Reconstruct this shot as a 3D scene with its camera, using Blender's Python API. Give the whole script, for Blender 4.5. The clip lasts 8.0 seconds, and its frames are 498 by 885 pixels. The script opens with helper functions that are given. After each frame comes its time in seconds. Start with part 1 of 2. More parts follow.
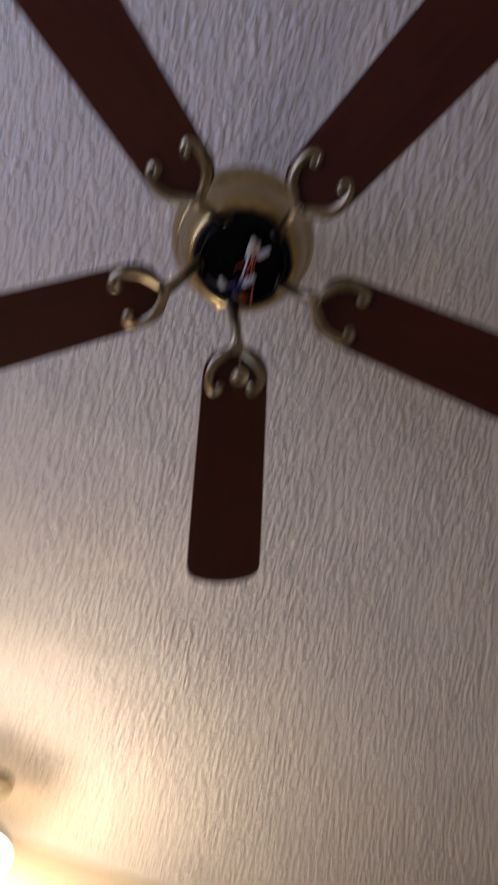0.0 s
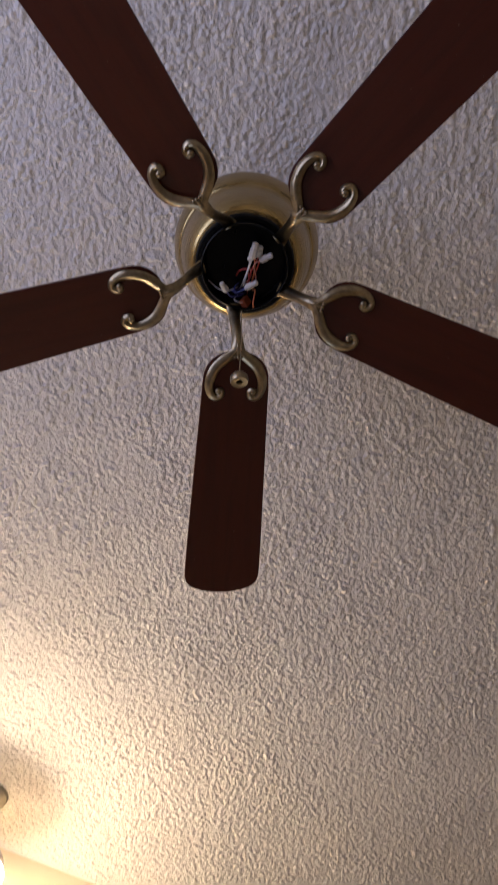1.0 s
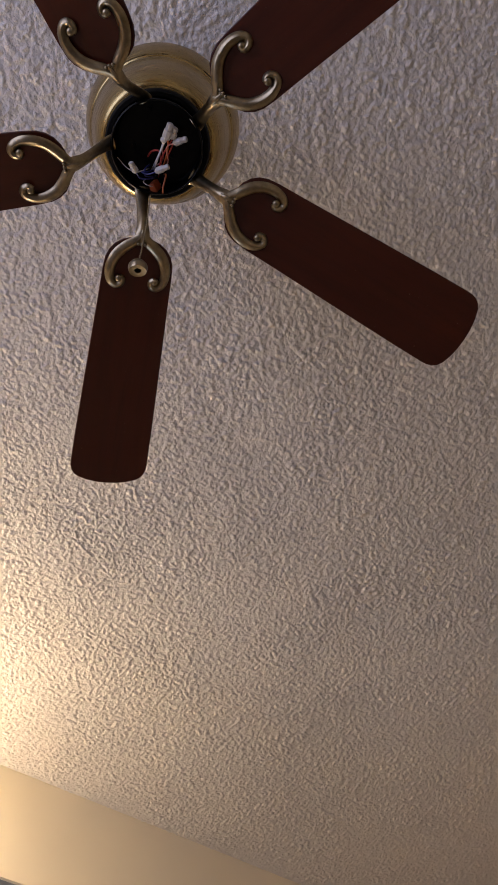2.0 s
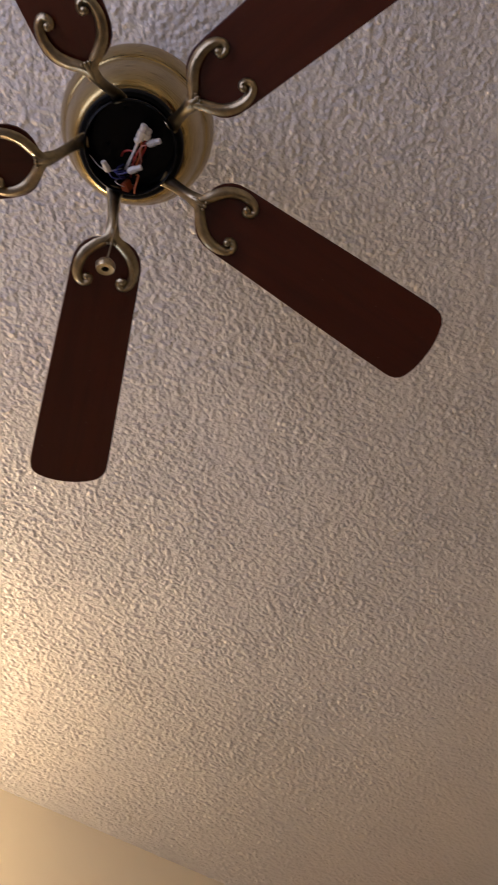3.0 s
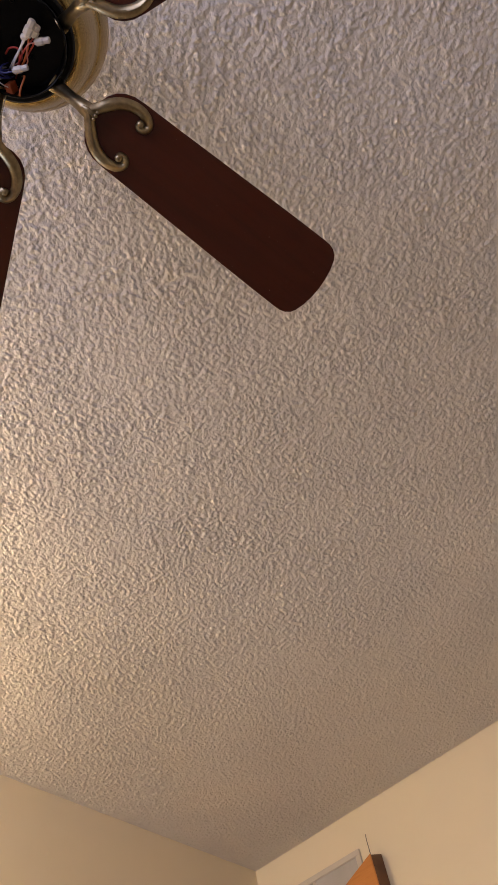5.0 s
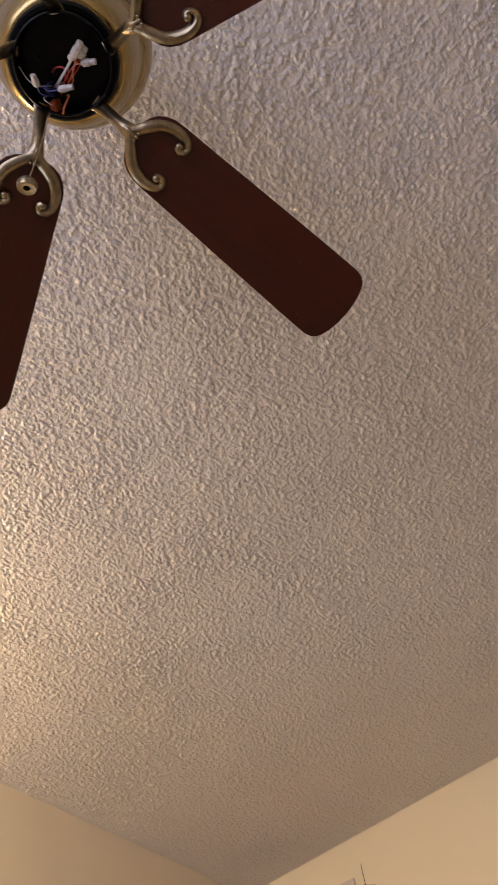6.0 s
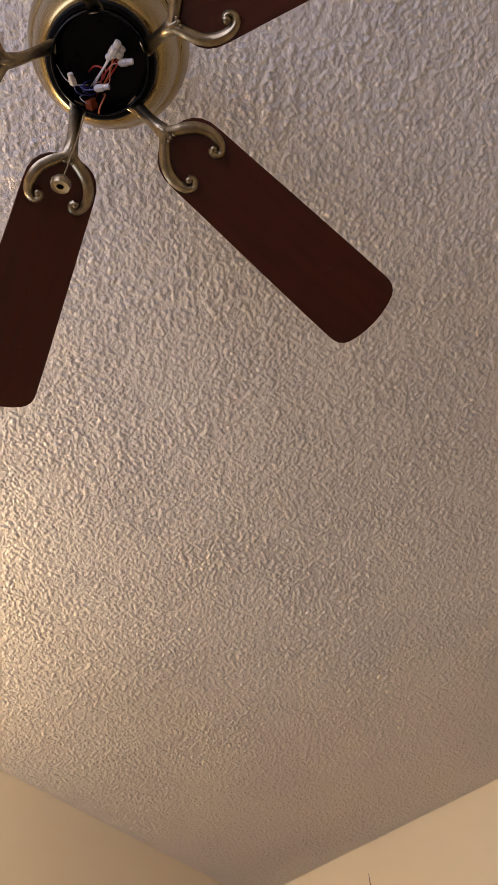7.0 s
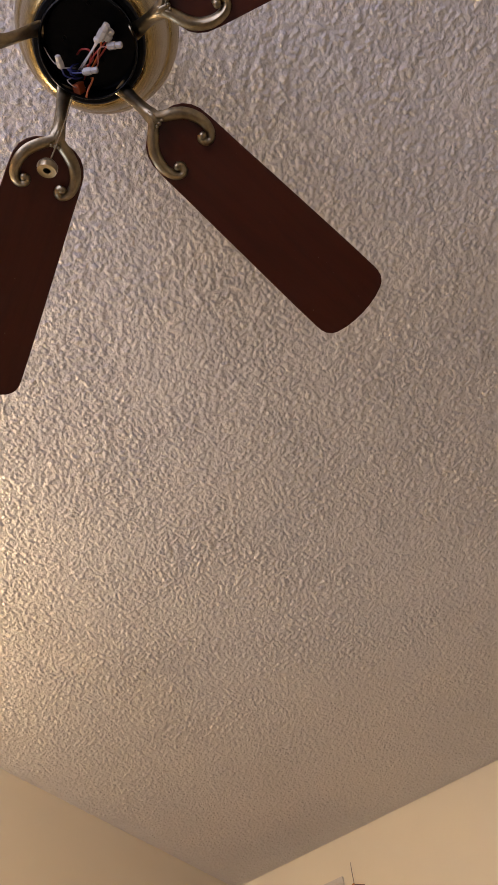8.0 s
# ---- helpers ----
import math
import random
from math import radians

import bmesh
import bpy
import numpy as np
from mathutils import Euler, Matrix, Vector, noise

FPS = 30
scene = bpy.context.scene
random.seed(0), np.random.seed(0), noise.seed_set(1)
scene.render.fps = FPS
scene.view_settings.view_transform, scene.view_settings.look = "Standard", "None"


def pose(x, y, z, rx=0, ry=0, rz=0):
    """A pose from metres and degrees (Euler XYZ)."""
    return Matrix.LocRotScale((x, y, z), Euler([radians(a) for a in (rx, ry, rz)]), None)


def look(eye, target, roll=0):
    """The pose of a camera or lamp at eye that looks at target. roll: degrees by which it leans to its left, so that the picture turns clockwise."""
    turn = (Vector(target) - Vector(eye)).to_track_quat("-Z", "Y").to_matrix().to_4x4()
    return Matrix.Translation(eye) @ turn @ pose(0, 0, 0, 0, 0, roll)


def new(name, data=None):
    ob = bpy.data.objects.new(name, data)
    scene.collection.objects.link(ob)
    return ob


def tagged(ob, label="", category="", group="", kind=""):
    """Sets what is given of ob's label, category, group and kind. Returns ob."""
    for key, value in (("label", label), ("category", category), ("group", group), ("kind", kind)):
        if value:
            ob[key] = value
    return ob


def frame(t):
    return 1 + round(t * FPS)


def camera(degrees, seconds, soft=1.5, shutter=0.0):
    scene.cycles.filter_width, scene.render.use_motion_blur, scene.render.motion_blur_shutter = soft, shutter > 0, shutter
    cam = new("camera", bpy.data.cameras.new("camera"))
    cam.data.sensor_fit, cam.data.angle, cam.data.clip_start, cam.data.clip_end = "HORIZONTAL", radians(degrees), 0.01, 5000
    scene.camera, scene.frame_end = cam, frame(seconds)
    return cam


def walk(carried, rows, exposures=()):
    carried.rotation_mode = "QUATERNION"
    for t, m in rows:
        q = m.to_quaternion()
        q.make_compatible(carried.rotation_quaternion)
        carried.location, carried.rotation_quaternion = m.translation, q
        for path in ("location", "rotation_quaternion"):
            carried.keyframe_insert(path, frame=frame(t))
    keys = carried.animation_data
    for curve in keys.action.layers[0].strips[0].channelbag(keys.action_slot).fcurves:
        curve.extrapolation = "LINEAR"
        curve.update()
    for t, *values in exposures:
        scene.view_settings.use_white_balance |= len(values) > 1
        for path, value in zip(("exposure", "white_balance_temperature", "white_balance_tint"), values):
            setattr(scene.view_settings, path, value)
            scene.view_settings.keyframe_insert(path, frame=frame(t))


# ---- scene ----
# A living room seen from below: a ceiling fan without its light kit under a stippled ceiling.
CEIL = 2.451            # ceiling height
FAN_Z = 1.994          # height of the blade plane
WALL_N, WALL_E = 2.140, 3.064
WALL_S, WALL_W = -2.60, -2.40
HEAD_Z = 2.074         # underside of the header over the hall opening
JAMB_X = 1.571         # right jamb of that opening
OPEN_W = -0.60         # its other jamb

# ---- camera ----
cam = camera(34.78, 8.0, soft=1.1, shutter=0.4)
PATH = [
    (0, -0.1748, -0.2783, -1.4257, 154.829, 1.018, -29.885),
    (0.0667, -0.1618, -0.2683, -1.4307, 158.729, 1.568, -30.095),
    (0.1333, -0.1548, -0.2643, -1.4337, 160.829, 1.568, -30.295),
    (0.5, -0.1508, -0.2613, -1.4337, 160.589, 1.568, -30.245),
    (0.6, -0.1499, -0.2612, -1.4314, 160.295, 1.433, -30.225),
    (0.8, -0.1492, -0.2609, -1.4256, 158.325, 0.862, -30.275),
    (0.9667, -0.1488, -0.2593, -1.4197, 156.517, 0.304, -30.428),
    (1, -0.1485, -0.2596, -1.4189, 156.146, 0.222, -30.435),
    (1.0333, -0.1467, -0.2599, -1.4197, 155.687, 0.173, -30.400),
    (1.1, -0.1401, -0.2644, -1.4192, 153.749, 0.056, -30.210),
    (1.2, -0.1317, -0.2693, -1.4196, 149.323, 0.060, -29.905),
    (1.3, -0.1192, -0.2501, -1.4049, 145.377, 1.104, -30.769),
    (1.4, -0.1138, -0.2559, -1.3952, 142.960, 1.688, -31.804),
    (1.5, -0.1234, -0.2598, -1.3955, 143.424, 2.322, -33.189),
    (1.6, -0.1336, -0.2626, -1.4034, 145.219, 3.483, -34.145),
    (1.7, -0.1287, -0.2774, -1.4064, 147.354, 3.693, -35.492),
    (2.8, -0.1048, -0.2776, -1.4003, 149.181, 2.810, -40.322),
    (3, -0.1052, -0.2793, -1.4111, 148.891, 4.051, -41.385),
    (3.5, -0.0890, -0.2684, -1.4001, 146.090, 6.431, -45.292),
    (4, -0.0882, -0.2562, -1.3988, 143.827, 7.570, -47.240),
    (4.5, -0.0884, -0.2705, -1.4007, 143.686, 9.265, -47.367),
    (4.7, -0.0793, -0.2645, -1.4097, 143.908, 9.677, -47.312),
    (5.8, -0.0880, -0.2628, -1.4079, 144.646, 7.609, -49.526),
    (6, -0.0999, -0.2569, -1.4149, 145.098, 7.091, -49.561),
    (6.2, -0.0934, -0.2546, -1.4024, 145.043, 5.840, -49.043),
    (6.5, -0.0987, -0.2523, -1.4006, 144.176, 5.499, -49.101),
    (7, -0.1037, -0.2531, -1.4042, 145.117, 4.754, -50.362),
    (7.5, -0.1024, -0.2424, -1.4064, 144.412, 4.855, -50.891),
    (8, -0.0998, -0.2474, -1.3999, 144.415, 5.318, -51.364),
]
walk(cam, [(t, pose(x, y, z + FAN_Z, a, b, c)) for t, x, y, z, a, b, c in PATH],
     exposures=[(0.0, 1.54, 6150, 13), (1.0, 1.72, 6450, 13), (1.7, 1.70, 6600, 13), (2.8, 1.90, 7100, 13), (3.5, 2.22, 7350, 13),
                (4.0, 2.32, 7500, 13), (8.0, 2.29, 7300, 13)])

# ---- world and light ----
world = bpy.data.worlds.new("world")
scene.world = world
world.use_nodes = True
wn = world.node_tree.nodes
sky = wn.new("ShaderNodeTexSky")
sky.sky_type, sky.sun_disc = "NISHITA", False
sky.sun_elevation, sky.sun_rotation = radians(4), radians(200)
wn["Background"].inputs["Strength"].default_value = 0.10
world.node_tree.links.new(sky.outputs["Color"], wn["Background"].inputs["Color"])


def area_lamp(name, m, sx, sy, power, colour):
    d = bpy.data.lights.new(name, "AREA")
    d.shape, d.size, d.size_y, d.energy, d.color = "RECTANGLE", sx, sy, power, colour
    ob = new(name, d)
    ob.matrix_world = m
    return ob


WIN_Y, WIN_Z, WIN_W, WIN_H = -0.15, 1.30, 2.2, 1.4
area_lamp("window_daylight", look((WALL_W - 0.02, WIN_Y, WIN_Z), (0, WIN_Y, WIN_Z)), WIN_W, WIN_H, 13.0, (0.55, 0.63, 1.0))
# second lamp: cool fill added at the hall's unseen end to grey its ceiling
area_lamp("hall_cool_fill", look((0.5, WALL_N + 2.58, 1.2), (0.5, 0, 1.2)), 1.0, 1.0, 7, (0.55, 0.70, 1.0))
LAMP = Vector((0.185, 1.935, 2.135))
GLOBE_R = 0.115
GLOW = 42.0


# ---- materials ----
def material(name):
    m = bpy.data.materials.new(name)
    m.use_nodes = True
    return m, m.node_tree.nodes, m.node_tree.links, m.node_tree.nodes["Principled BSDF"]


def ramp_of(nodes, links, fac, stops):
    r = nodes.new("ShaderNodeValToRGB")
    while len(r.color_ramp.elements) < len(stops):
        r.color_ramp.elements.new(0.5)
    for e, (p, c) in zip(r.color_ramp.elements, stops):
        e.position, e.color = p, (*c, 1)
    links.new(fac, r.inputs["Fac"])
    return r.outputs["Color"]


def noise_of(nodes, links, scale, detail=4, rough=0.55, stretch=None, coord="Object"):
    tc = nodes.new("ShaderNodeTexCoord")
    n = nodes.new("ShaderNodeTexNoise")
    n.inputs["Scale"].default_value, n.inputs["Detail"].default_value = scale, detail
    n.inputs["Roughness"].default_value = rough
    src = tc.outputs[coord]
    if stretch:
        mp = nodes.new("ShaderNodeMapping")
        mp.inputs["Scale"].default_value = stretch
        links.new(src, mp.inputs["Vector"])
        src = mp.outputs["Vector"]
    links.new(src, n.inputs["Vector"])
    return n.outputs["Fac"]


def bump_of(nodes, links, bsdf, height, strength, distance):
    b = nodes.new("ShaderNodeBump")
    b.inputs["Strength"].default_value, b.inputs["Distance"].default_value = strength, distance
    links.new(height, b.inputs["Height"])
    links.new(b.outputs["Normal"], bsdf.inputs["Normal"])


def painted(name, low, high, scale=3.0, rough=0.6, grain=300, strength=0.15, distance=0.001):
    m, n, l, b = material(name)
    l.new(ramp_of(n, l, noise_of(n, l, scale, 5), [(0.3, low), (0.7, high)]), b.inputs["Base Color"])
    b.inputs["Roughness"].default_value = rough
    bump_of(n, l, b, noise_of(n, l, grain, 3), strength, distance)
    return m


def metal(name, low, high, rough, scale=40, stretch=None, strength=0.05):
    m, n, l, b = material(name)
    f = noise_of(n, l, scale, 4, 0.6, stretch)
    l.new(ramp_of(n, l, f, [(0.3, low), (0.7, high)]), b.inputs["Base Color"])
    b.inputs["Metallic"].default_value = 1.0
    mr = n.new("ShaderNodeMapRange")
    mr.inputs["To Min"].default_value, mr.inputs["To Max"].default_value = rough - 0.06, rough + 0.1
    l.new(f, mr.inputs["Value"])
    l.new(mr.outputs["Result"], b.inputs["Roughness"])
    bump_of(n, l, b, f, strength, 0.0006)
    return m


def wood(name, dark, light, rough, stretch=(3, 40, 40), coat=0.0, speck=False):
    m, n, l, b = material(name)
    f = noise_of(n, l, 1.0, 8, 0.65, stretch)
    colour = ramp_of(n, l, f, [(0.3, dark), (0.55, light), (0.75, dark)])
    if speck:
        # a few flecks of dust
        mix = n.new("ShaderNodeMix")
        mix.data_type = "RGBA"
        fleck = ramp_of(n, l, noise_of(n, l, 130, 2, 0.5), [(0.74, (0, 0, 0)), (0.78, (0.5, 0.5, 0.5))])
        l.new(fleck, mix.inputs[0])
        l.new(colour, mix.inputs[6])
        mix.inputs[7].default_value = (0.22, 0.17, 0.13, 1)
        colour = mix.outputs[2]
    l.new(colour, b.inputs["Base Color"])
    b.inputs["Roughness"].default_value = rough
    b.inputs["Specular IOR Level"].default_value = 0.3
    b.inputs["Coat Weight"].default_value, b.inputs["Coat Roughness"].default_value = coat, 0.25
    bump_of(n, l, b, noise_of(n, l, 1.0, 6, 0.7, (12, 160, 160)), 0.08, 0.0005)
    return m


def plain(name, colour, rough, metallic=0.0):
    m, n, l, b = material(name)
    l.new(ramp_of(n, l, noise_of(n, l, 60, 4), [(0.3, [c * 0.85 for c in colour]), (0.7, colour)]), b.inputs["Base Color"])
    b.inputs["Roughness"].default_value, b.inputs["Metallic"].default_value = rough, metallic
    return m


CEILING = painted("stippled_white_ceiling_paint", (0.685, 0.650, 0.610), (0.725, 0.690, 0.650), 2.0, 0.29, 170, 1.0, 0.0045)
WALL = painted("cream_wall_paint", (0.76, 0.66, 0.475), (0.80, 0.70, 0.515), 1.5, 0.65, 220, 0.12, 0.0008)
HALLGREY = painted("grey_hall_ceiling", (0.24, 0.24, 0.23), (0.30, 0.30, 0.29), 2.0, 0.7, 220, 0.1, 0.0008)
TRIM = painted("white_trim_paint", (0.74, 0.73, 0.70), (0.80, 0.79, 0.76), 6.0, 0.4, 120, 0.05, 0.0005)
FLOOR = painted("tan_carpet", (0.25, 0.220, 0.185), (0.35, 0.315, 0.27), 12.0, 0.95, 500, 0.8, 0.006)
BRASS = metal("antique_brass", (0.16, 0.125, 0.080), (0.35, 0.285, 0.18), 0.30)
BRUSHED = metal("brushed_antique_brass", (0.29, 0.210, 0.085), (0.41, 0.305, 0.135), 0.26, 30, (1, 1, 30))
BLADE = wood("dark_cherry_veneer", (0.036, 0.0062, 0.0022), (0.056, 0.0098, 0.0034), 0.30, speck=True)
BLADE.node_tree.nodes["Principled BSDF"].inputs["Specular IOR Level"].default_value = 0.36
EDGE = wood("blade_edge", (0.012, 0.005, 0.004), (0.02, 0.008, 0.006), 0.5)
BLACK = plain("black_enamel", (0.0010, 0.0010, 0.0012), 0.25)
BLACK.node_tree.nodes["Principled BSDF"].inputs["Specular IOR Level"].default_value = 0.12
BLACKFLAT = plain("black_rotor_paint", (0.0012, 0.0012, 0.0012), 0.55)
BLACKFLAT.node_tree.nodes["Principled BSDF"].inputs["Specular IOR Level"].default_value = 0.12
NYLON = plain("white_nylon_plug", (0.50, 0.48, 0.47), 0.35)
RED = plain("red_wire_sleeve", (0.42, 0.04, 0.03), 0.45)
RUST = plain("rust_red_insulation", (0.32, 0.065, 0.02), 0.5)
PINK = plain("faded_pink_wire_sleeve", (0.50, 0.20, 0.17), 0.45)
ORANGE = plain("orange_wire_sleeve", (0.50, 0.12, 0.03), 0.5)
BLUE = plain("blue_wire_sleeve", (0.03, 0.04, 0.22), 0.45)
WHITE = plain("white_wire_sleeve", (0.65, 0.62, 0.62), 0.45)
BOXWOOD = wood("orange_stained_pine", (0.42, 0.15, 0.035), (0.55, 0.22, 0.06), 0.4, (3, 3, 30), 0.2)
BOXSIDE = wood("dark_walnut_stain", (0.09, 0.032, 0.012), (0.14, 0.052, 0.02), 0.45, (3, 3, 30), 0.1)
GRILLE = painted("aged_white_enamelled_steel", (0.56, 0.50, 0.42), (0.62, 0.56, 0.48), 8.0, 0.35, 150, 0.03, 0.0004)
GREYVANE = painted("dusty_grey_vane_enamel", (0.40, 0.375, 0.35), (0.47, 0.445, 0.42), 9.0, 0.5, 150, 0.05, 0.0004)
STEEL = metal("dark_steel", (0.12, 0.11, 0.10), (0.18, 0.17, 0.16), 0.4)
PEWTER = metal("antiqued_cap_metal", (0.30, 0.27, 0.22), (0.38, 0.34, 0.28), 0.4)

GLASS, gn, gl, gb = material("lit_opal_glass")
gb.inputs["Base Color"].default_value = (0.85, 0.82, 0.76, 1)
gb.inputs["Roughness"].default_value = 0.25
gb.inputs["Emission Color"].default_value = (1.0, 0.79, 0.55, 1)
gb.inputs["Emission Strength"].default_value = GLOW

PANE, pn, pl, pb = material("window_glass")
pb.inputs["Base Color"].default_value = (1, 1, 1, 1)
pb.inputs["Roughness"].default_value, pb.inputs["Transmission Weight"].default_value = 0.02, 1.0


# ---- mesh tools ----
def part(name, bm, mat, parent=None, label="", m=None, smooth=False):
    me = bpy.data.meshes.new(name)
    bmesh.ops.recalc_face_normals(bm, faces=bm.faces)
    bm.to_mesh(me)
    bm.free()
    me.materials.append(mat)
    if smooth:
        me.polygons.foreach_set("use_smooth", [True] * len(me.polygons))
        me.set_sharp_from_angle(angle=radians(38))
    ob = new(name, me)
    if parent:
        ob.parent = parent
    if m is not None:
        ob.matrix_basis = m
    return tagged(ob, label=label)


def box_bm(x0, x1, y0, y1, z0, z1, bevel=0.0, bm=None):
    b = bmesh.new()
    bmesh.ops.create_cube(b, size=1, matrix=Matrix.LocRotScale(((x0 + x1) / 2, (y0 + y1) / 2, (z0 + z1) / 2), None, (x1 - x0, y1 - y0, z1 - z0)))
    if bevel:
        bmesh.ops.bevel(b, geom=list(b.edges), offset=bevel, segments=2, profile=0.5, affect="EDGES")
    if bm is None:
        return b
    me = bpy.data.meshes.new("tmp")
    b.to_mesh(me)
    b.free()
    bm.from_mesh(me)
    bpy.data.meshes.remove(me)
    return bm


def lathe_bm(profile, n=64, close=True):
    """A turned body round z from (radius, height) pairs."""
    bm = bmesh.new()
    rings = []
    for r, z in profile:
        if r < 1e-5:
            rings.append([bm.verts.new((0, 0, z))])
        else:
            rings.append([bm.verts.new((r * math.cos(2 * math.pi * k / n), r * math.sin(2 * math.pi * k / n), z)) for k in range(n)])
    for a, b in zip(rings, rings[1:]):
        for k in range(n):
            j = (k + 1) % n
            quad = [a[k % len(a)], a[j % len(a)], b[j % len(b)], b[k % len(b)]]
            face = list(dict.fromkeys(quad))
            if len(face) > 2:
                bm.faces.new(face)
    return bm


def spline(points, steps=6):
    """Catmull-Rom through tuples of any length."""
    p = [np.array(q, float) for q in points]
    p = [2 * p[0] - p[1]] + p + [2 * p[-1] - p[-2]]
    out = []
    for i in range(1, len(p) - 2):
        for s in range(steps):
            u = s / steps
            out.append(0.5 * (2 * p[i] + (p[i + 1] - p[i - 1]) * u + (2 * p[i - 1] - 5 * p[i] + 4 * p[i + 1] - p[i + 2]) * u * u
                              + (3 * p[i] - p[i - 1] - 3 * p[i + 1] + p[i + 2]) * u ** 3))
    out.append(p[-2])
    return out


def sweep_bm(path, n=10, up=(0, 0, 1), bm=None, ridge=0.0):
    """A rounded bar along rows of (x, y, z, half width, half thickness)."""
    bm = bm or bmesh.new()
    rings = []
    for i, q in enumerate(path):
        c = Vector(q[:3])
        d = Vector(path[min(i + 1, len(path) - 1)][:3]) - Vector(path[max(i - 1, 0)][:3])
        d.normalize()
        side = d.cross(Vector(up))
        if side.length < 1e-4:
            side = d.cross(Vector((1, 0, 0)))
        side.normalize()
        top = side.cross(d)
        ring = []
        for k in range(n):
            a = 2 * math.pi * k / n
            f = 1 + ridge * math.cos(4 * a)
            ring.append(bm.verts.new(c + side * (q[3] * f * math.cos(a)) + top * (q[4] * f * math.sin(a))))
        rings.append(ring)
    for a, b in zip(rings, rings[1:]):
        for k in range(n):
            bm.faces.new((a[k], a[(k + 1) % n], b[(k + 1) % n], b[k]))
    bm.faces.new(rings[0])
    bm.faces.new(rings[-1])
    return bm


def ball_bm(c, r, bm=None, seg=12, squash=1.0):
    bm = bm or bmesh.new()
    bmesh.ops.create_uvsphere(bm, u_segments=seg, v_segments=seg // 2 + 2, radius=r, matrix=Matrix.Translation(c) @ Matrix.Diagonal((1, 1, squash, 1)))
    return bm


def thing(name, at, label, category, group="", turn=0.0):
    ob = new(name)
    ob.matrix_basis = pose(*at, 0, 0, turn)
    ob.empty_display_size = 0.1
    return tagged(ob, label, category, group)


def structure(name, bm, mat, label, category):
    return tagged(part(name, bm, mat), label, category, kind="structure")


# ---- the room's shell ----
T = 0.12
bm = box_bm(WALL_W - T, WALL_E + T, WALL_S - T, WALL_N + 2.6, -0.1, 0.0)
structure("floor", bm, FLOOR, "tan cut pile carpet floor of the room", "floor")

# north wall: header over the hall opening and the solid piece beside it
bm = box_bm(JAMB_X, WALL_E, WALL_N, WALL_N + T, 0, CEIL)
box_bm(OPEN_W, JAMB_X, WALL_N, WALL_N + 0.014, HEAD_Z, CEIL, bm=bm)
box_bm(OPEN_W, JAMB_X, WALL_N + 0.014, WALL_N + T, HEAD_Z + 0.1, CEIL, bm=bm)
box_bm(WALL_W, OPEN_W, WALL_N, WALL_N + T, 0, CEIL, bm=bm)
bmesh.ops.remove_doubles(bm, verts=bm.verts, dist=1e-5)
structure("wall_north", bm, WALL, "cream painted wall with a wide cased hall opening", "wall")
structure("wall_east", box_bm(WALL_E, WALL_E + T, WALL_S - T, WALL_N + T, 0, CEIL), WALL, "cream painted plain wall with an air grille", "wall")
wy0, wy1, wz0, wz1 = WIN_Y - WIN_W / 2, WIN_Y + WIN_W / 2, WIN_Z - WIN_H / 2, WIN_Z + WIN_H / 2
structure("wall_south", box_bm(WALL_W - T, WALL_E, WALL_S - T, WALL_S, 0, CEIL), WALL, "cream painted plain wall of the room", "wall")
bm = box_bm(WALL_W - T, WALL_W, WALL_S, wy0, 0, CEIL)
box_bm(WALL_W - T, WALL_W, wy1, WALL_N + T, 0, CEIL, bm=bm)
box_bm(WALL_W - T, WALL_W, wy0, wy1, 0, wz0, bm=bm)
box_bm(WALL_W - T, WALL_W, wy0, wy1, wz1, CEIL, bm=bm)
structure("wall_west", bm, WALL, "cream painted wall with a window", "wall")
# hall behind the opening, with its lower ceiling
structure("hall_wall_east", box_bm(JAMB_X, JAMB_X + T, WALL_N + T, WALL_N + 2.6, 0, HEAD_Z), WALL, "cream painted side wall of the hall", "wall")
structure("hall_wall_west", box_bm(OPEN_W - T, OPEN_W, WALL_N + T, WALL_N + 2.6, 0, HEAD_Z), WALL, "cream painted side wall of the hall", "wall")
bm = box_bm(OPEN_W - T, 0.0, WALL_N + 2.6, WALL_N + 2.6 + T, 0, HEAD_Z)
box_bm(1.0, JAMB_X + T, WALL_N + 2.6, WALL_N + 2.6 + T, 0, HEAD_Z, bm=bm)
box_bm(0.0, 1.0, WALL_N + 2.6, WALL_N + 2.6 + T, 0, 0.7, bm=bm)
box_bm(0.0, 1.0, WALL_N + 2.6, WALL_N + 2.6 + T, 1.7, HEAD_Z, bm=bm)
structure("hall_wall_north", bm, WALL, "cream painted end wall of the hall", "wall")
# grey underside, starting just behind the header's face
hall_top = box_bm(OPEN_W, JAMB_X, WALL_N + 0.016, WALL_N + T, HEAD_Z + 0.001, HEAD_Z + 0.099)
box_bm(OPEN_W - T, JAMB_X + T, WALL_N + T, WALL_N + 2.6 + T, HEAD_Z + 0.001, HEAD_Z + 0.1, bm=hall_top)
structure("hall_ceiling", hall_top, HALLGREY, "low grey ceiling of the hall", "ceiling")


# ceiling: one sheet with its sprayed stipple modelled in the mesh
def stipple(nx, ny, step, wave, seed):
    rng = np.random.default_rng(seed)
    f = np.fft.rfft2(rng.standard_normal((ny, nx)))
    kx, ky = np.fft.rfftfreq(nx, step), np.fft.fftfreq(ny, step)
    k = np.hypot(kx[None, :], ky[:, None])
    band = np.exp(-((np.log(np.maximum(k, 1e-6) * wave)) ** 2) / (2 * 0.62 ** 2))
    h = np.fft.irfft2(f * band, s=(ny, nx))
    return h / h.std()


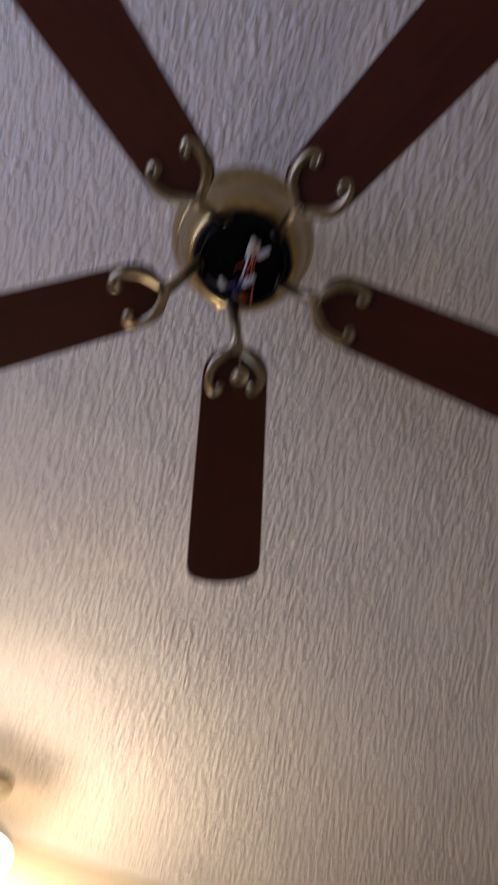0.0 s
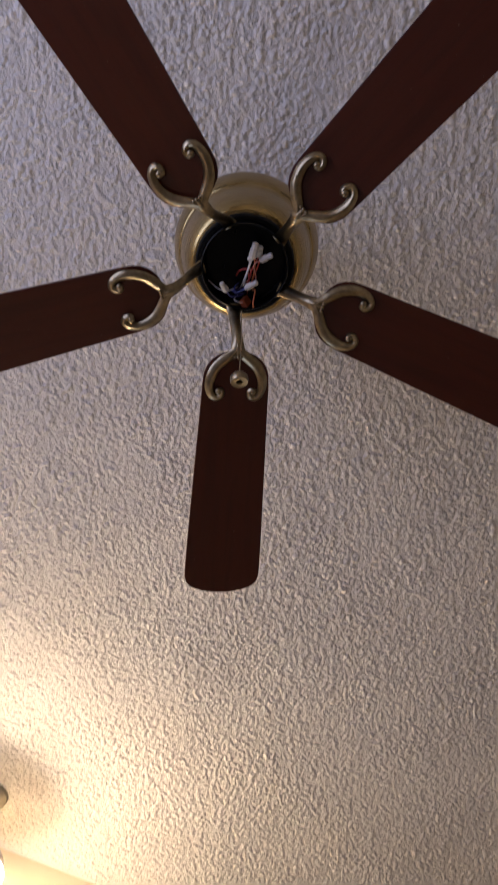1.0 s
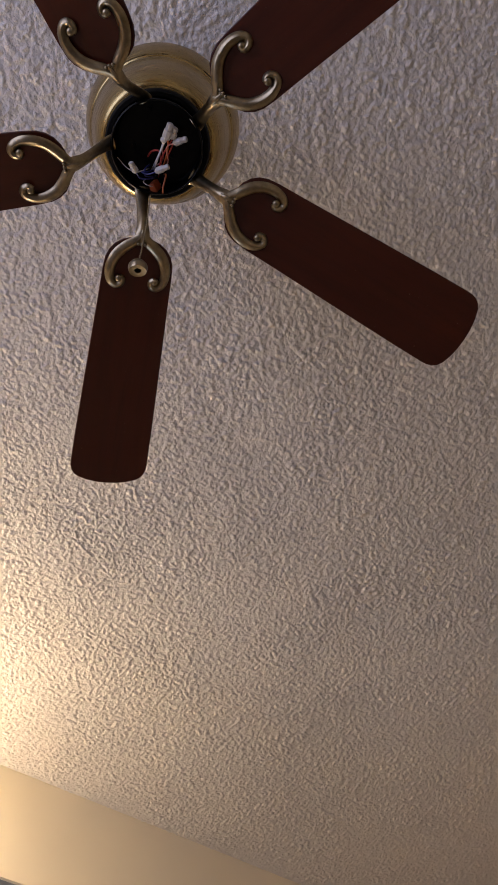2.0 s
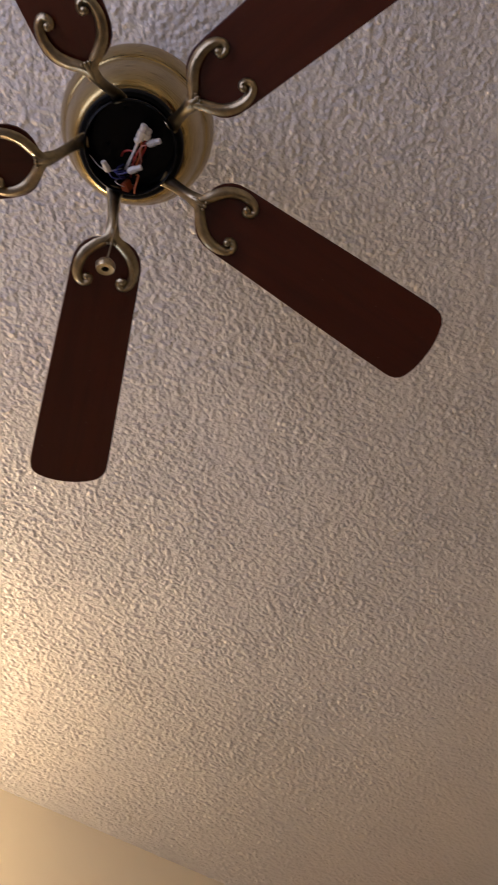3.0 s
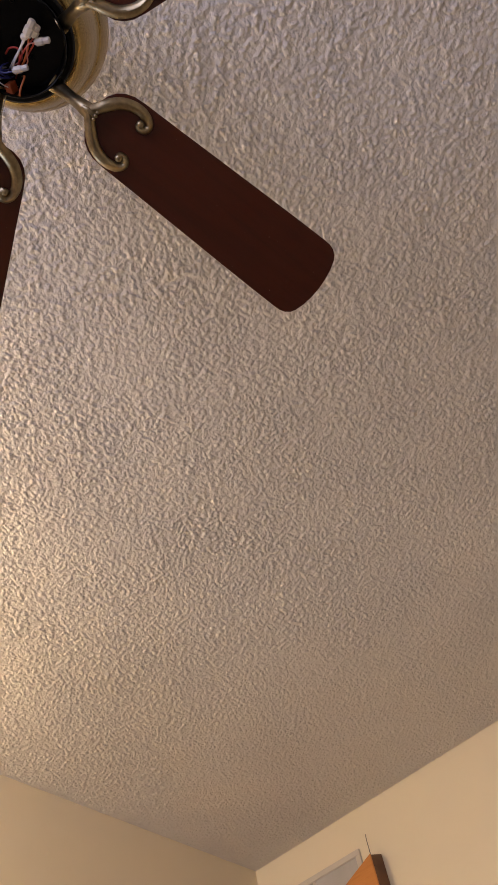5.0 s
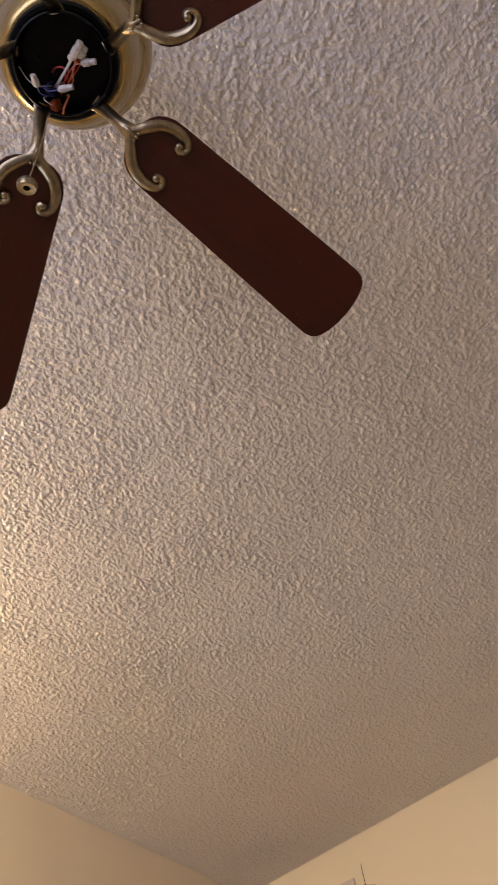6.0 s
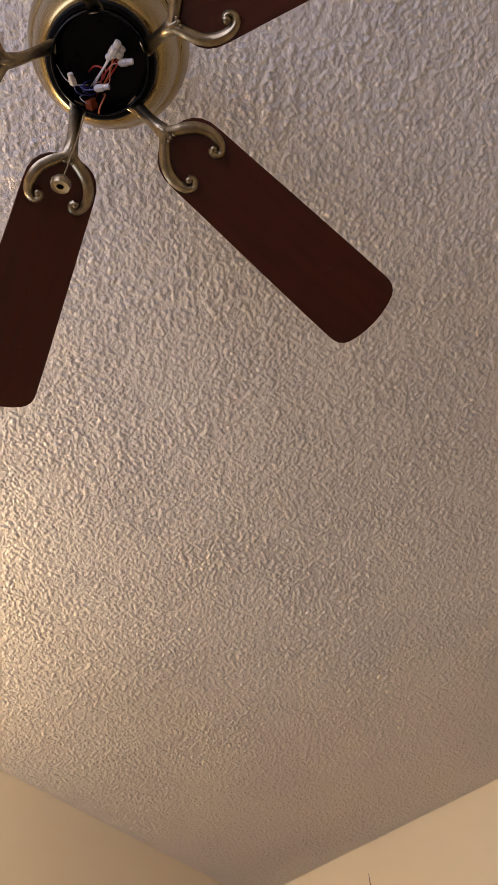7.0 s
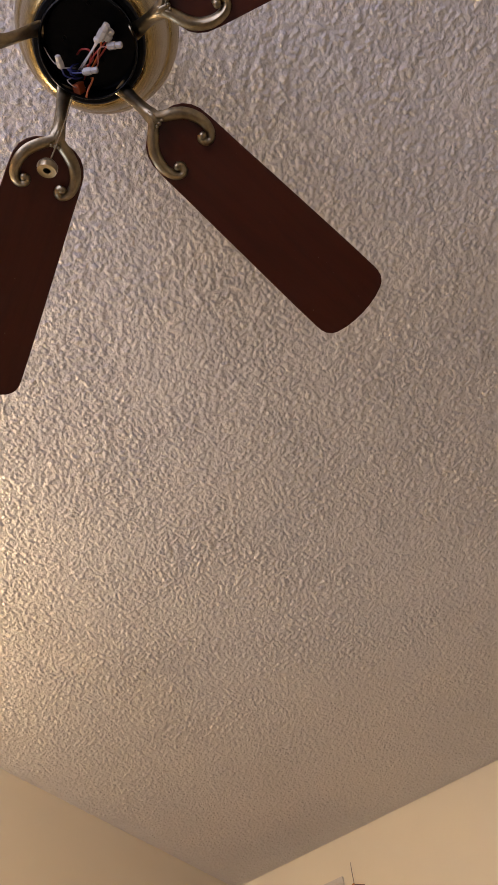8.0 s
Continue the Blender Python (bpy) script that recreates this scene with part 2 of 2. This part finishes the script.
STEP = 0.0030
gx = np.arange(-1.00, WALL_E + 1e-6, STEP)
gy = np.arange(-0.95, WALL_N + 1e-6, STEP)
h1 = stipple(len(gx), len(gy), STEP, 0.0185, 3)
h2 = stipple(len(gx), len(gy), STEP, 0.5, 4)
# sprayed droplets: small flattened domes of many sizes, crowded together and run into one another

def droplets(count, r_low, r_high, tall, seed):
    rng = np.random.default_rng(seed)
    px, py = rng.uniform(gx[0], gx[-1], count), rng.uniform(gy[0], gy[-1], count)
    r = r_low + (r_high - r_low) * rng.random(count) ** 1.8
    top = tall * (0.45 + 0.55 * rng.random(count)) * (0.6 + 0.4 * r / r_high)
    lean, stretch = rng.uniform(0, math.pi, count), rng.uniform(0.6, 1.0, count)
    ix, iy = ((px - gx[0]) / STEP).astype(int), ((py - gy[0]) / STEP).astype(int)
    out = np.zeros((len(gy), len(gx)))
    reach = int(r_high / STEP) + 1
    for oy in range(-reach, reach + 1):
        for ox in range(-reach, reach + 1):
            jx, jy = ix + ox, iy + oy
            ok = (jx >= 0) & (jy >= 0) & (jx < len(gx)) & (jy < len(gy))
            dx, dy = gx[0] + jx * STEP - px, gy[0] + jy * STEP - py
            u, v = dx * np.cos(lean) + dy * np.sin(lean), (dy * np.cos(lean) - dx * np.sin(lean)) / stretch
            q = 1 - (u * u + v * v) / (r * r)
            ok &= q > 0
            np.maximum.at(out, (jy[ok], jx[ok]), top[ok] * q[ok] ** 0.5)
    return out


area = (gx[-1] - gx[0]) * (gy[-1] - gy[0])
drops = np.maximum(droplets(int(area / 0.0155 ** 2), 0.0042, 0.0092, 0.0052, 12), droplets(int(area / 0.0122 ** 2), 0.0033, 0.0054, 0.0040, 13))
relief = drops * (1 + 0.12 * np.clip(h2, -1.5, 1.5)) + np.clip(h1, 0, 2.5) * 0.0005
ax = np.concatenate([[WALL_W], gx[:-1], [WALL_E]])
ay = np.concatenate([[WALL_S], gy[:-1], [WALL_N]])
hz = np.zeros((len(ay), len(ax)))
hz[1:-1, 1:-1] = relief[:-1, :-1]
X, Y = np.meshgrid(ax, ay)
V = np.stack([X, Y, CEIL - hz], -1).reshape(-1, 3)
idx = np.arange(V.shape[0]).reshape(X.shape)
Q = np.stack([idx[:-1, :-1], idx[1:, :-1], idx[1:, 1:], idx[:-1, 1:]], -1).reshape(-1, 4)
me = bpy.data.meshes.new("ceiling")
me.vertices.add(len(V))
me.vertices.foreach_set("co", V.ravel())
me.loops.add(Q.size)
me.loops.foreach_set("vertex_index", Q.ravel().astype(np.int32))
me.polygons.add(len(Q))
me.polygons.foreach_set("loop_start", np.arange(0, Q.size, 4, dtype=np.int32))
me.polygons.foreach_set("use_smooth", np.ones(len(Q), dtype=bool))
me.update(calc_edges=True)
me.materials.append(CEILING)
tagged(new("ceiling", me), "off-white ceiling with sprayed stipple texture", "ceiling", kind="structure")
structure("roof_slab", box_bm(WALL_W - T, WALL_E + T, WALL_S - T, WALL_N + T, CEIL + 0.004, CEIL + 0.15), TRIM, "plain slab over the room", "ceiling")

# window behind the viewer
def window(name, m, w, h):
    win = tagged(new(name), "white framed window with two panes", "window", kind="structure")
    win.matrix_basis = m
    hw, hh = w / 2, h / 2
    for y0, y1, z0, z1 in ((-hw, hw, -hh, -hh + 0.05), (-hw, hw, hh - 0.05, hh), (-hw, -hw + 0.05, -hh + 0.05, hh - 0.05),
                           (hw - 0.05, hw, -hh + 0.05, hh - 0.05), (-0.02, 0.02, -hh + 0.05, hh - 0.05)):
        part("window_frame", box_bm(-0.03, 0.03, y0, y1, z0, z1, 0.004), TRIM, win)
    for y0, y1 in ((-hw + 0.05, -0.02), (0.02, hw - 0.05)):
        p = part("pane", box_bm(-0.003, 0.003, y0, y1, -hh + 0.05, hh - 0.05), PANE, win)
        p.visible_shadow = False


window("window_1", pose(WALL_W - 0.08, WIN_Y, WIN_Z), WIN_W, WIN_H)
# unseen window, added to house the hall's fill lamp
window("added_hall_window", pose(0.5, WALL_N + 2.68, 1.2, 0, 0, 90), 1.0, 1.0)

# ---- ceiling fan ----
fan = thing("ceiling_fan", (0, 0, FAN_Z - 0.008), "antique brass ceiling fan, dark cherry blades, exposed wires in black hub", "ceiling fan")
fan.matrix_basis = pose(0, 0, FAN_Z, 0.70, 0.75, 0) @ pose(0, 0, -0.008)
DROP = CEIL - FAN_Z + 0.008
part("motor_housing", lathe_bm([
    (0.088, 0.104), (0.0945, 0.104), (0.1005, 0.1075), (0.1075, 0.1165), (0.1140, 0.1310), (0.1195, 0.1490), (0.1240, 0.1680), (0.1278, 0.1860), (0.1300, 0.1955),
    (0.1322, 0.1985), (0.1322, 0.2035), (0.1292, 0.2050), (0.1292, 0.2070), (0.1332, 0.2085), (0.1348, 0.2105), (0.1348, 0.2155), (0.1315, 0.2170), (0.1315, 0.2190), (0.1360, 0.2205), (0.1385, 0.2255),
    (0.1415, 0.233), (0.1462, 0.250), (0.1492, 0.2625), (0.1500, 0.270), (0.148, 0.292), (0.145, 0.302), (0.136, 0.312),
    (0.118, 0.322), (0.090, 0.330), (0.050, 0.336), (0.0, 0.338)], 96), BRUSHED, fan, "brushed antique brass motor bowl with turned grooves", smooth=True)
part("downrod", lathe_bm([(0.013, 0.33), (0.013, DROP - 0.04)], 24), BRASS, fan, smooth=True)
part("canopy", lathe_bm([(0.014, DROP - 0.07), (0.03, DROP - 0.068), (0.055, DROP - 0.05), (0.068, DROP - 0.02), (0.070, DROP), (0.0, DROP)], 48), BRASS, fan, smooth=True)
part("flywheel", lathe_bm([(0.0, 0.128), (0.089, 0.128), (0.0925, 0.120), (0.0935, 0.098), (0.093, 0.088), (0.090, 0.084), (0.083, 0.083), (0.082, 0.088), (0.082, 0.122), (0.0, 0.123)], 72), BLACKFLAT, fan, "black enamelled rotor ring", smooth=True)
cup = part("switch_cup", lathe_bm([(0.0812, 0.100), (0.0812, 0.0690), (0.0803, 0.0668), (0.0790, 0.0660), (0.0777, 0.0668), (0.0770, 0.069), (0.0770, 0.117), (0.074, 0.120), (0.0, 0.120)], 72), BLACK, fan, "open black cup with bare wiring inside", smooth=True)


def blade_bm():
    """Blade along +x: rounded root, slightly flared, rounded tip corners, 6 mm thick."""
    half = [(0.1345, 0.0), (0.136, 0.017), (0.142, 0.034), (0.151, 0.047), (0.163, 0.056), (0.178, 0.0615), (0.200, 0.0635), (0.275, 0.0655), (0.37, 0.069),
            (0.47, 0.0725), (0.56, 0.0755), (0.622, 0.0770), (0.634, 0.0765), (0.645, 0.0735), (0.654, 0.067), (0.660, 0.058), (0.666, 0.040), (0.6695, 0.020), (0.6705, 0.0)]
    half = [(x +0.0113 * min(max((0.3 - x) / 0.1, 0), 1), y) for x, y in half]
    half = [(x -0.0136 * min(max((x - 0.2) / 0.36, 0), 1), y) for x, y in half]
    ring = half + [(x, -y) for x, y in half[-2:0:-1]]
    bm = bmesh.new()
    lo = [bm.verts.new((x, y, 0.0)) for x, y in ring]
    bm.faces.new(lo)
    ext = bmesh.ops.extrude_face_region(bm, geom=list(bm.faces))
    bmesh.ops.translate(bm, verts=[v for v in ext["geom"] if isinstance(v, bmesh.types.BMVert)], vec=(0, 0, 0.006))
    rim = [e for e in bm.edges if abs(e.verts[0].co.z - e.verts[1].co.z) < 1e-6]
    bmesh.ops.bevel(bm, geom=rim, offset=0.0014, segments=2, profile=0.5, affect="EDGES")
    return bm


def arm_bm():
    """Cast arm: a stem from the flywheel, dropping to two horns that end in scrolls."""
    stem = spline([(0.074, 0, 0.084, 0.013, 0.005), (0.082, 0, 0.082, 0.0125, 0.006), (0.091, 0, 0.072, 0.0110, 0.0065), (0.104, 0, 0.050, 0.0098, 0.007),
                   (0.122, 0, 0.021, 0.0098, 0.0075), (0.138, 0, 0.006, 0.0122, 0.007), (0.153, 0, 0.003, 0.011, 0.005)], 6)
    bm = sweep_bm(stem, 18, ridge=0.07)
    for s in (1, -1):
        horn = spline([(0.141, 0.003 * s, 0.004, 0.0075, 0.0060), (0.151, 0.013 * s, 0.003, 0.0086, 0.0065), (0.161, 0.0265 * s, 0.002, 0.0090, 0.0066),
                       (0.175, 0.0400 * s, 0.001, 0.0090, 0.0066), (0.193, 0.0485 * s, 0.000, 0.0086, 0.0066), (0.211, 0.0505 * s, 0, 0.0080, 0.0066),
                       (0.2265, 0.0460 * s, 0, 0.0073, 0.0064), (0.2335, 0.0372 * s, 0, 0.0066, 0.0062), (0.2305, 0.0290 * s, -0.001, 0.0060, 0.0062),
                       (0.2220, 0.0265 * s, -0.002, 0.0054, 0.0060), (0.2160, 0.0312 * s, -0.003, 0.0048, 0.0054)], 6)
        sweep_bm(horn, 16, bm=bm, ridge=0.10)
        ball_bm((0.2195, 0.0330 * s, -0.0040), 0.0068, bm, 14, 0.9)
    # cast beads and leaf at the fork
    for d, r in ((-0.0062, 0.0030), (0.0, 0.0036), (0.0062, 0.0030)):
        ball_bm((0.1525, d, -0.0040), r, bm, 10)
    sweep_bm(spline([(0.128, 0, 0.004, 0.0025, 0.002), (0.138, 0, -0.0015, 0.0042, 0.0026), (0.149, 0, -0.0025, 0.0030, 0.0022)], 5), 10, bm=bm)
    return bm


DROOP = 5.01
PITCH = 10.13
ARM_PITCH = 10.89
blade_mesh = arm_mesh = None
for k in range(5):
    a = 63.93 - 72 * k + (0, 0.14, 2.08, 0.04, 0.23)[k]
    turn = pose(0, 0, 0, 0, 0, a)
    # arm
    m = turn @ pose(0, 0, 0.002, -ARM_PITCH, 0, 0)
    if k == 0:
        arm = part("blade_arm", arm_bm(), BRASS, fan, "cast antique brass arm with scrolled horns", m, smooth=True)
        arm_mesh = arm.data
    else:
        arm = new("blade_arm", arm_mesh)
        arm.parent, arm.matrix_basis = fan, m
        tagged(arm, "cast antique brass arm with scrolled horns")
    m = turn @ pose(0.13, 0, 0.0160, 0, 0, 0) @ pose(0, 0, 0, 0, DROOP, 0) @ pose(-0.13, 0, 0, -PITCH, 0, 0)
    if k == 0:
        blade = part("blade", blade_bm(), BLADE, fan, "dark cherry veneered fan blade with rounded corners", m)
        blade_mesh = blade.data
    else:
        blade = new("blade", blade_mesh)
        blade.parent, blade.matrix_basis = fan, m
        tagged(blade, "dark cherry veneered fan blade with rounded corners")

# pull chain and bare wiring
# the chain leans on the arm below it and ends in a bell
links_path = spline([(0.034, 0.070, 0.108), (0.040, 0.079, 0.045), (0.050, 0.092, -0.040), (0.0575, 0.106, -0.125), (0.0598, 0.111, -0.180)], 40)
bm = bmesh.new()
gone = 0.0
for a, b in zip(links_path, links_path[1:]):
    gone += float(np.linalg.norm(b - a))
    if gone >= 0.0050:
        gone = 0.0
        bmesh.ops.create_icosphere(bm, subdivisions=1, radius=0.0016, matrix=Matrix.Translation(b))
sweep_bm([(*p, 0.0006, 0.0006) for p in links_path[::8]], 6, up=(0, 1, 0), bm=bm)
chain = part("pull_chain", bm, BRASS, fan, "fine beaded brass pull chain", smooth=True)
part("fob", lathe_bm([(0.0022, 0.010), (0.005, 0.009), (0.011, 0.005), (0.0145, 0.0), (0.0150, -0.004), (0.0135, -0.0105), (0.0095, -0.0095), (0.0055, -0.0095), (0.0048, 0.004), (0.0, 0.005)], 28), BRASS, chain,
     "small bell-shaped brass fob", Matrix.Translation((0.0600, 0.1113, -0.187)) @ Matrix.Rotation(radians(30), 4, Vector((0.78, -0.62, 0))) @ Matrix.Scale(1.02, 4), smooth=True)


def wire(points, mat, r=0.0015):
    part("wire", sweep_bm(spline([(*p, r, r) for p in points], 6), 8, up=(0.3, 0.2, 1)), mat, fan, smooth=True)


def plug(a, b, w, mat=NYLON):
    """A small moulded plug from a to b."""
    a, b = Vector(a), Vector(b)
    d = (b - a).normalized()
    rows = [(0.0, w * 0.55), (0.08, w * 0.7), (0.12, w), (0.55, w), (0.6, w * 0.8), (0.95, w * 0.8), (1.0, w * 0.6)]
    path = [(*(a + (b - a) * f), q, q * 0.75) for f, q in rows]
    part("wire_connector", sweep_bm(path, 8, up=(0.2, 0.1, 1)), mat, fan, "white nylon wire plug")


plug((0.002, -0.024, 0.056), (-0.006, -0.052, 0.048), 0.0075)
plug((0.009, -0.030, 0.060), (0.004, -0.050, 0.054), 0.0085)
plug((0.017, -0.026, 0.060), (0.031, -0.048, 0.052), 0.0065)
plug((-0.006, 0.055, 0.062), (-0.024, 0.044, 0.052), 0.0062)
plug((0.020, 0.033, 0.062), (0.033, 0.009, 0.054), 0.0062)
plug((-0.002, -0.016, 0.062), (0.006, -0.030, 0.058), 0.0055)
wire([(0.020, 0.045, 0.118), (0.016, 0.030, 0.085), (0.008, 0.000, 0.066), (0.003, -0.024, 0.058)], WHITE)
wire([(0.026, 0.045, 0.118), (0.022, 0.026, 0.085), (0.014, -0.002, 0.066), (0.012, -0.030, 0.060)], RED)
wire([(0.030, 0.040, 0.118), (0.027, 0.020, 0.085), (0.022, -0.004, 0.068), (0.017, -0.028, 0.061)], RED)
wire([(0.034, 0.050, 0.118), (0.020, 0.018, 0.078), (0.006, 0.002, 0.070), (-0.004, 0.012, 0.078), (-0.002, 0.030, 0.110)], RED)
wire([(0.030, 0.050, 0.118), (0.022, 0.052, 0.080), (0.006, 0.060, 0.068), (-0.006, 0.055, 0.063)], BLUE, 0.0013)
wire([(0.022, 0.042, 0.118), (0.010, 0.046, 0.078), (0.002, 0.050, 0.070), (0.012, 0.046, 0.066), (0.021, 0.033, 0.063)], BLUE, 0.0013)
wire([(0.010, 0.040, 0.118), (0.004, 0.044, 0.082), (0.010, 0.052, 0.072), (0.024, 0.050, 0.090)], BLUE, 0.0013)
wire([(0.020, 0.062, 0.112), (0.014, 0.064, 0.078), (0.022, 0.062, 0.066), (0.034, 0.060, 0.078), (0.044, 0.056, 0.110)], WHITE, 0.0008)
wire([(0.040, 0.040, 0.118), (0.040, 0.030, 0.078), (0.046, 0.046, 0.064), (0.052, 0.056, 0.062)], ORANGE, 0.0016)
wire([(-0.006, 0.056, 0.064), (-0.024, 0.060, 0.070), (-0.046, 0.058, 0.082)], WHITE, 0.0006)
wire([(0.028, 0.046, 0.118), (0.026, 0.018, 0.080), (0.016, -0.010, 0.064), (0.006, -0.026, 0.058)], ORANGE)
wire([(0.018, 0.050, 0.118), (0.012, 0.024, 0.082), (0.006, -0.004, 0.066), (0.000, -0.022, 0.058)], WHITE, 0.0012)
wire([(0.012, 0.048, 0.118), (0.002, 0.050, 0.080), (-0.004, 0.053, 0.066), (-0.008, 0.053, 0.062)], WHITE, 0.0012)
wire([(0.016, 0.044, 0.118), (0.020, 0.012, 0.078), (0.004, -0.012, 0.062), (0.010, -0.034, 0.058)], PINK, 0.0011)
wire([(0.024, 0.040, 0.118), (0.030, 0.010, 0.076), (0.012, -0.014, 0.060), (0.024, -0.034, 0.057)], PINK, 0.0011)
part("capacitor_tab", box_bm(-0.009, 0.009, -0.006, 0.006, -0.012, 0.012, 0.002), RUST, fan, "orange-red insulated tab", pose(0.036, 0.060, 0.085, 20, 0, 30))
for q in range(3):
    u = radians(100 * q + 20)
    part("screw", lathe_bm([(0.0, -0.002), (0.0032, -0.0015), (0.0036, 0.0), (0.0036, 0.003)], 14), BLACKFLAT, cup, "", pose(0.045 * math.cos(u) - 0.01, 0.045 * math.sin(u) - 0.01, 0.1185), smooth=True)

# ---- light near the header: an opal globe on a short stem ----
lamp = thing("ceiling_lamp", (LAMP.x, LAMP.y, CEIL), "lit opal glass globe lamp with metal cap", "ceiling lamp")
gz = LAMP.z - CEIL
part("canopy", lathe_bm([(0.010, -0.030), (0.040, -0.027), (0.058, -0.014), (0.062, 0.0), (0, 0)], 40), PEWTER, lamp, smooth=True)
part("stem", lathe_bm([(0.009, -0.02), (0.009, gz + 0.145)], 16), PEWTER, lamp, smooth=True)
part("cap", lathe_bm([(0.0, gz + 0.148), (0.024, gz + 0.146), (0.060, gz + 0.134), (0.092, gz + 0.110), (0.112, gz + 0.080), (0.120, gz + 0.050), (0.1225, gz + 0.044), (0.119, gz + 0.044), (0.116, gz + 0.050), (0.108, gz + 0.078), (0.088, gz + 0.107), (0.05, gz + 0.129), (0.02, gz + 0.138)], 56), PEWTER, lamp, "dull metal cap", smooth=True)
prof = [(GLOBE_R * math.sin(radians(q)), gz + GLOBE_R * math.cos(radians(q))) for q in range(0, 181, 6)]
prof[0] = (0.0, gz + GLOBE_R)
prof[-1] = (0.0, gz - GLOBE_R)
part("globe", lathe_bm(prof, 48), GLASS, lamp, "glowing opal glass globe", smooth=True)

# ---- on the east wall: air grille and a wooden box ----
vent = thing("air_grille", (WALL_E, 1.815, FAN_Z + 0.142), "white steel return air grille on the cream wall", "air grille")
VW, VH, VB = 0.27, 0.145, 0.026
for y0, y1, z0, z1 in ((-VW, VW, VH - VB, VH), (-VW, VW, -VH, -VH + VB), (-VW, -VW + VB, -VH + VB, VH - VB), (VW - VB, VW, -VH + VB, VH - VB), (-0.008, 0.008, -VH + VB, VH - VB)):
    part("frame", box_bm(-0.014, 0.0, y0, y1, z0, z1, 0.003), GRILLE, vent)
for q in range(22):
    z = -VH + VB + 0.006 + q * 0.0111
    for y0, y1 in ((-VW + VB, -0.008), (0.008, VW - VB)):
        part("slat", box_bm(-0.0068, 0.0068, y0, y1, -0.0006, 0.0006), GREYVANE, vent, "", pose(-0.0075, 0, z, 0, 68, 0))
part("backing", box_bm(-0.0025, -0.0008, -VW + VB, VW - VB, -VH + VB, VH - VB), GREYVANE, vent)

cabinet = thing("wall_box", (WALL_E, 1.538, FAN_Z - 0.074), "orange-stained wooden box with sloping top on wall", "wall box")
D = 0.105


def sloped_prism(x0, x1, y0, y1, low, rise, bevel):
    """A board or box whose top falls along y, and a little towards the front."""
    bm = bmesh.new()
    rings = []
    for x in (x0, x1):
        drop = 0.033 * (-x / 0.11)
        rings.append([bm.verts.new((x, y, z)) for y, z in ((y0, low), (y1, low), (y1, rise - 0.397 * (y1 + 0.094) - drop), (y0, rise - 0.397 * (y0 + 0.094) - drop))])
    a, b = rings
    for k in range(4):
        bm.faces.new((a[k], a[(k + 1) % 4], b[(k + 1) % 4], b[k]))
    bm.faces.new(a)
    bm.faces.new(b)
    bmesh.ops.bevel(bm, geom=list(bm.edges), offset=bevel, segments=2, profile=0.5, affect="EDGES")
    return bm


part("body", sloped_prism(-0.002, -D + 0.010, -0.092, 0.248, -0.248, 0.295, 0.002), BOXSIDE, cabinet, "dark brown wooden body")
part("front_panel", sloped_prism(-D + 0.009, -D - 0.002, -0.094, 0.25, -0.25, 0.297, 0.0025), BOXWOOD, cabinet, "orange-stained wooden front")
part("pin", sweep_bm([(-0.05, -0.066, 0.24, 0.0018, 0.0018), (-0.05, -0.066, 0.35, 0.0016, 0.0016), (-0.05, -0.068, 0.378, 0.0012, 0.0012)], 8, up=(0, 1, 0)), STEEL, cabinet, "thin dark metal pin")
